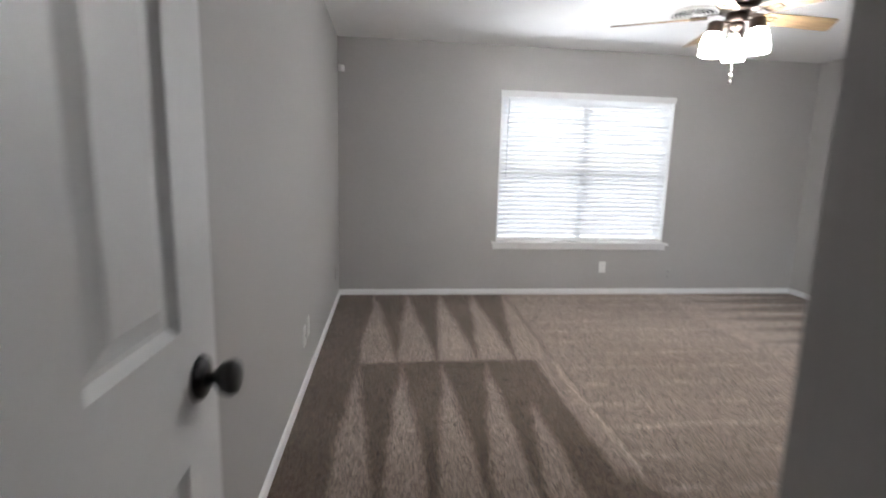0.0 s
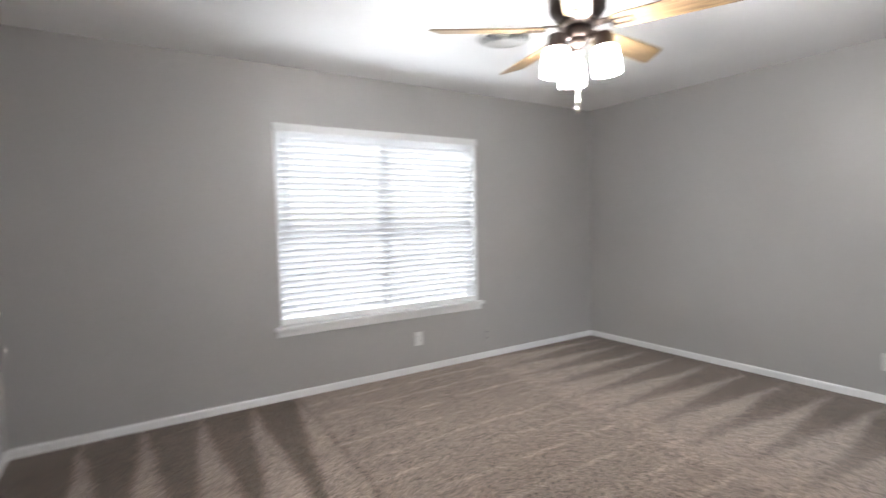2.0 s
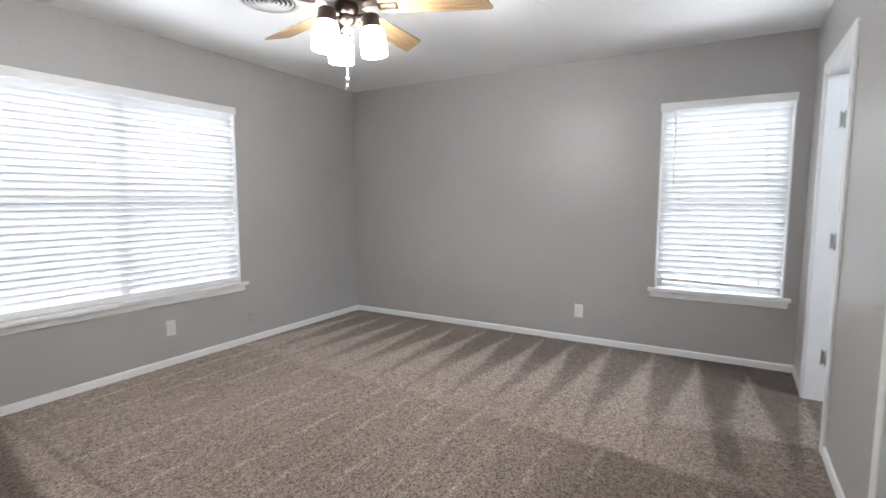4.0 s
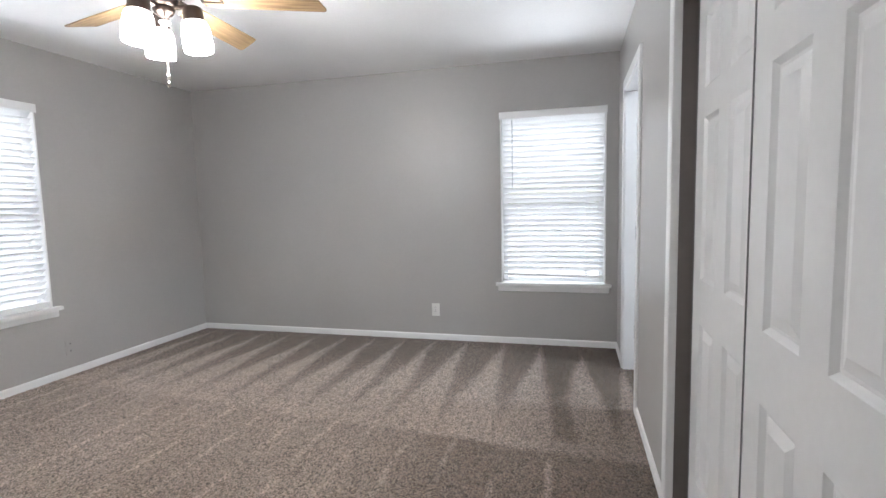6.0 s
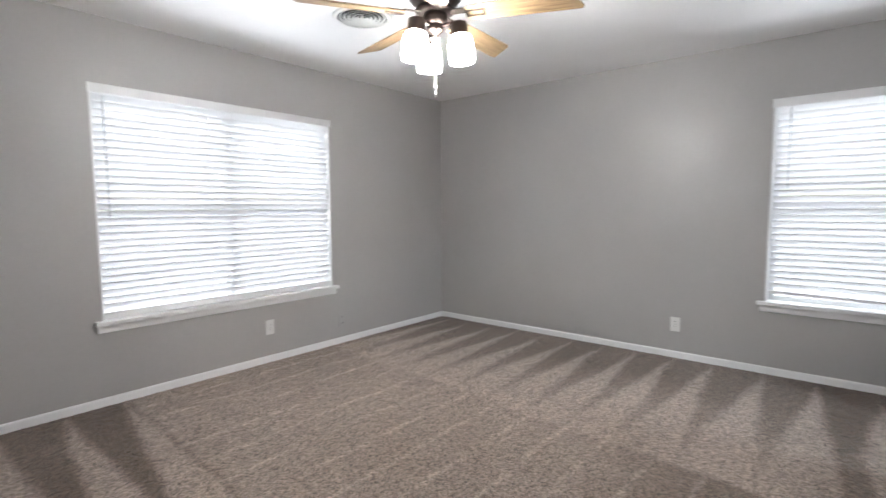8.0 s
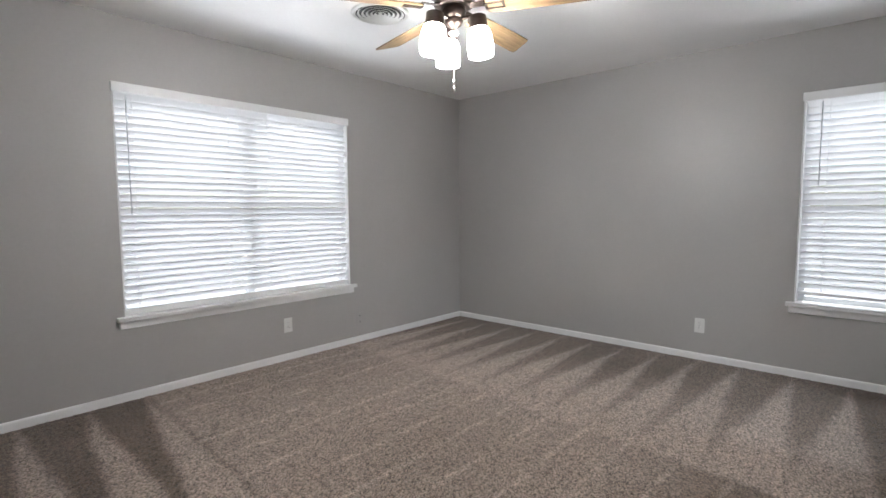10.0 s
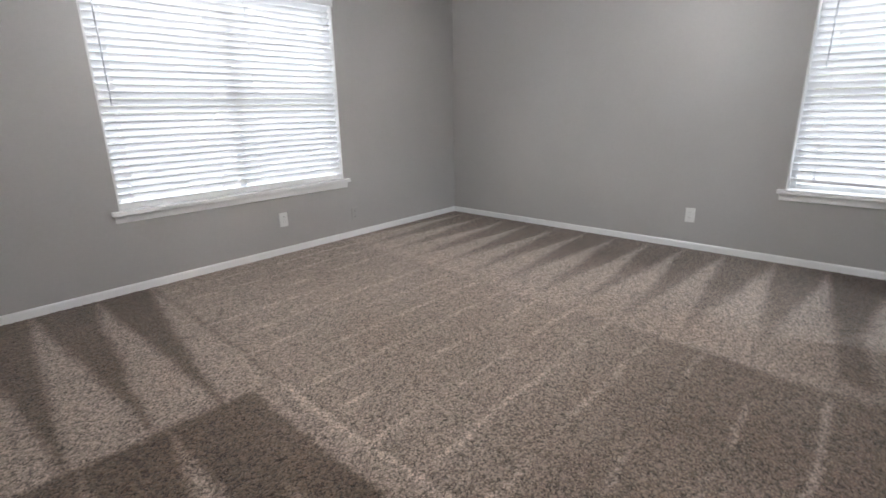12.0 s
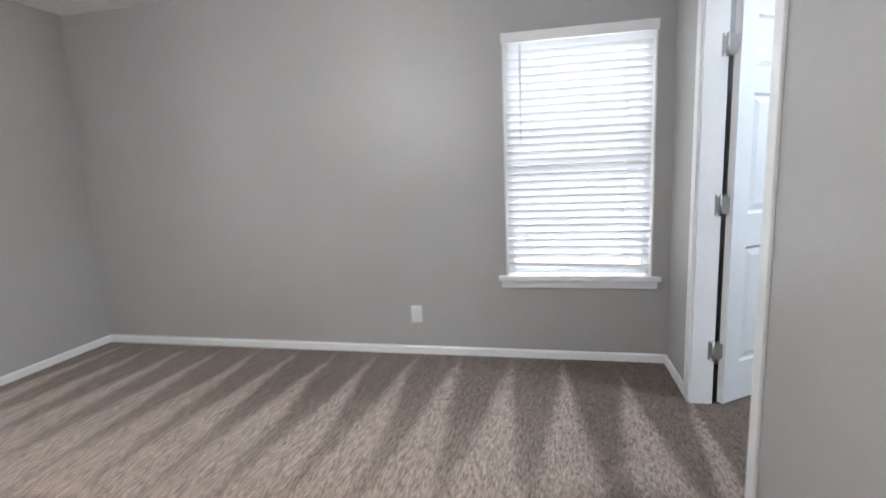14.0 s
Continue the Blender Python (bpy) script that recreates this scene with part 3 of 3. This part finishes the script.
blind(m2, w2, W2[3] + 0.002, W2[2] + 0.056, (0.148, 0.722), (0.105, 1.376), 1.0, "narrow white slatted blind hanging slightly crooked")


# ---- ceiling fan ----
FAN, BLADE_TURN, BLADE_PITCH = (2.02, 2.46), 5.0, -13.0
fan = thing("ceiling_fan", pose(FAN[0], FAN[1], H), "bronze ceiling fan with five oak blades and lit shades", "ceiling fan")
part("canopy", lathe(((0, 0), (0.075, 0), (0.078, -0.008), (0.070, -0.030), (0.045, -0.045), (0, -0.045)), 36), BRONZE, fan)
part("motor_housing", lathe(((0, -0.035), (0.05, -0.04), (0.085, -0.055), (0.125, -0.075), (0.135, -0.10), (0.135, -0.115), (0.129, -0.12), (0.135, -0.125), (0.132, -0.165), (0.110, -0.195), (0.075, -0.215), (0, -0.22)), 40), BRONZE, fan, "dark bronze motor housing")
part("flywheel", lathe(((0, -0.215), (0.095, -0.218), (0.098, -0.232), (0.080, -0.240), (0, -0.241)), 36), BRONZE, fan)
part("switch_housing", lathe(((0, -0.238), (0.055, -0.240), (0.060, -0.262), (0.052, -0.288), (0.030, -0.298), (0, -0.300)), 32), BRONZE, fan)
BLADE_Z = -0.252
outline = [(0.165, -0.050), (0.22, -0.058), (0.45, -0.066), (0.638, -0.070), (0.650, -0.064), (0.702, 0.048), (0.700, 0.060), (0.688, 0.066), (0.45, 0.064), (0.22, 0.058), (0.165, 0.050), (0.155, 0.0)]
blade_me = mesh_of("blade", extrude_xy(outline, -0.003, 0.003, 0.001), OAK)
bracket_bm = boxes((0.075, -0.022, 0.012, 0.165, 0.022, 0.018), (0.155, -0.026, -0.008, 0.250, -0.016, 0.012), (0.155, 0.016, -0.008, 0.250, 0.026, 0.012), (0.155, -0.016, -0.008, 0.167, 0.016, 0.012), (0.238, -0.016, -0.008, 0.250, 0.016, 0.012), bevel=0.003)
bracket_me = mesh_of("blade_bracket", bracket_bm, BRONZE)
for k in range(5):
    m = pose(0, 0, BLADE_Z, 0, 0, BLADE_TURN + 72 * k) @ pose(0, 0, 0, BLADE_PITCH, 0, 0)
    bl = part("blade", blade_me, OAK, fan, "light oak fan blade", m)
    part("blade_bracket", bracket_me, BRONZE, bl, "dark bronze blade bracket")
part("light_fitter", lathe(((0, -0.290), (0.040, -0.292), (0.046, -0.305), (0.036, -0.325), (0.014, -0.338), (0.012, -0.350), (0, -0.352)), 28), BRONZE, fan)
for k in range(3):
    a = 53.6 + 120 * k
    m = pose(0, 0, 0, 0, 0, a) @ pose(0.118, 0, -0.300, 0, -6, 0)
    arm = part("lamp_arm", boxes((-0.095, -0.010, 0.004, 0.010, 0.010, 0.018), bevel=0.004), BRONZE, fan, at=m)
    part("socket_cup", lathe(((0, 0.012), (0.030, 0.010), (0.042, 0.002), (0.044, -0.044), (0.048, -0.050), (0.048, -0.055), (0.040, -0.056), (0, -0.053)), 28), BRONZE, arm)
    part("shade", lathe(((0.040, -0.053), (0.050, -0.061), (0.057, -0.084), (0.061, -0.118), (0.062, -0.150), (0.060, -0.182), (0.056, -0.182), (0.058, -0.148), (0.057, -0.118), (0.053, -0.086), (0.046, -0.065), (0.036, -0.055)), 32), SHADE, arm, "lit frosted glass bell shade")
part("finial", lathe(((0, -0.350), (0.020, -0.353), (0.024, -0.360), (0.016, -0.370), (0.006, -0.376), (0, -0.378)), 24), PLASTIC, fan, "pale glass finial")


def bead_chain(z0, z1, r):
    """A ball chain: a bead, a neck, a bead."""
    n, prof = int((z1 - z0) / (2.6 * r)), [(0, z0)]
    for i in range(n):
        z = z0 + (i + 0.5) * (z1 - z0) / n
        prof += [(r * 0.35, z - 1.25 * r), (r * 0.9, z - 0.5 * r), (r, z), (r * 0.9, z + 0.5 * r)]
    return lathe(prof + [(0, z1)], 8)


chain = part("pull_chain", bead_chain(-0.575, -0.372, 0.0032), CHROME, fan, "thin metal ball pull chain")
part("chain_pull", lathe(((0, -0.640), (0.005, -0.638), (0.0085, -0.628), (0.006, -0.616), (0.0035, -0.611), (0.007, -0.598), (0.008, -0.588), (0.003, -0.574), (0, -0.573)), 14), CHROME, chain)

# ---- ceiling vent ----
vent = thing("ceiling_vent", pose(2.235, 3.240, H), "round white ceiling vent with concentric rings", "air vent")
part("backing", lathe(((0, -0.001), (0.160, -0.001), (0.160, -0.003), (0, -0.003)), 40), SLOT, vent)
part("frame", lathe(((0.152, -0.001), (0.178, -0.001), (0.179, -0.005), (0.162, -0.016), (0.152, -0.014)), 48), PLASTIC, vent)
for r in (0.133, 0.106, 0.079, 0.052, 0.028):
    part("ring", lathe(((r - 0.003, -0.005), (r + 0.008, -0.012), (r + 0.011, -0.012), (r, -0.004), (r - 0.003, -0.005)), 40), PLASTIC, vent)
part("hub", lathe(((0, -0.013), (0.012, -0.012), (0.012, -0.003), (0, -0.003)), 24), PLASTIC, vent)


# ---- wall plates ----
def plate_body(parent, w, h, mat=PLASTIC):
    bm = boxes((-w / 2, -0.006, -h / 2, w / 2, 0, h / 2))
    bmesh.ops.bevel(bm, geom=[e for e in bm.edges if (e.verts[0].co.y + e.verts[1].co.y) < -0.011], offset=0.004, segments=2, affect="EDGES")
    return part("cover_plate", bm, mat, parent)


def outlet(m, label, mat=PLASTIC):
    """Duplex receptacle: local -y points into the room."""
    o = thing("wall_outlet", m, label, "wall outlet", "wall plates")
    plate_body(o, 0.074, 0.118, mat)
    for z in (0.0205, -0.0205):
        f = part("socket_face", boxes((-0.0165, -0.0078, z - 0.0145, 0.0165, -0.004, z + 0.0145), bevel=0.002), mat, o)
        for x, h in ((-0.0063, 0.004), (0.0063, 0.0032)):
            part("slot", boxes((x - 0.0011, -0.0083, z - h + 0.003, x + 0.0011, -0.006, z + h + 0.003)), SLOT, f)
    part("screw", lathe(((0, 0.0082), (0.003, 0.008), (0.003, 0.005), (0, 0.005)), 12), NICKEL, o, at=pose(0, 0, 0, 90, 0, 0))
    return o


def blank_plate(m, label, mat, holes):
    o = thing("cable_plate", m, label, "wall plate", "wall plates")
    plate_body(o, 0.074, 0.118, mat)
    for z in holes:
        part("jack", lathe(((0, 0.0085), (0.0045, 0.0085), (0.0045, 0.004), (0, 0.004)), 14), SLOT, o, at=pose(0, 0, z, 90, 0, 0))


EAST, WEST = -90, 90
outlet(pose(2.25, N, 0.288), "white duplex outlet low on the grey wall")
outlet(pose(E, 1.93, 0.280, 0, 0, EAST), "white duplex outlet beside the narrow window")
outlet(pose(W, 2.50, 0.317, 0, 0, WEST), "white duplex outlet on the long wall")
blank_plate(pose(W, 2.372, 0.300, 0, 0, WEST), "white cable plate beside an outlet", PLASTIC, (0.0,))
blank_plate(pose(2.985, N, 0.215), "cable plate painted over in wall grey", WALL, (0.028, -0.028))
blank_plate(pose(W, 4.10, 0.30, 0, 0, WEST), "cable plate painted over in wall grey", WALL, (0.0,))

# ---- alarm sensor in the corner ----
sensor = thing("alarm_sensor", pose(W + 0.030, N - 0.030, 2.155, 0, 0, 45), "small white alarm sensor high in the corner", "alarm sensor")
part("body", extrude_xy(((-0.032, 0.0), (-0.030, -0.022), (-0.018, -0.034), (0.018, -0.034), (0.030, -0.022), (0.032, 0.0), (0.012, 0.020), (-0.012, 0.020)), -0.027, 0.027, 0.004), PLASTIC, sensor)
part("lens", boxes((-0.018, -0.038, -0.020, 0.018, -0.033, 0.006), bevel=0.002), TRIM, sensor)

# ---- bathroom light, round the corner ----
# unseen fixture, added for the cool light on the open bathroom door
bath_light = thing("bathroom_light", pose(3.30, -1.05, H), "assumed round ceiling light in the bathroom, out of view", "ceiling light")
part("base", lathe(((0, 0), (0.15, 0), (0.15, -0.020), (0, -0.020)), 32), NICKEL, bath_light)
part("diffuser", lathe(((0.14, -0.018), (0.135, -0.045), (0.10, -0.075), (0.05, -0.088), (0, -0.090)), 32), BATHGLOW, bath_light)
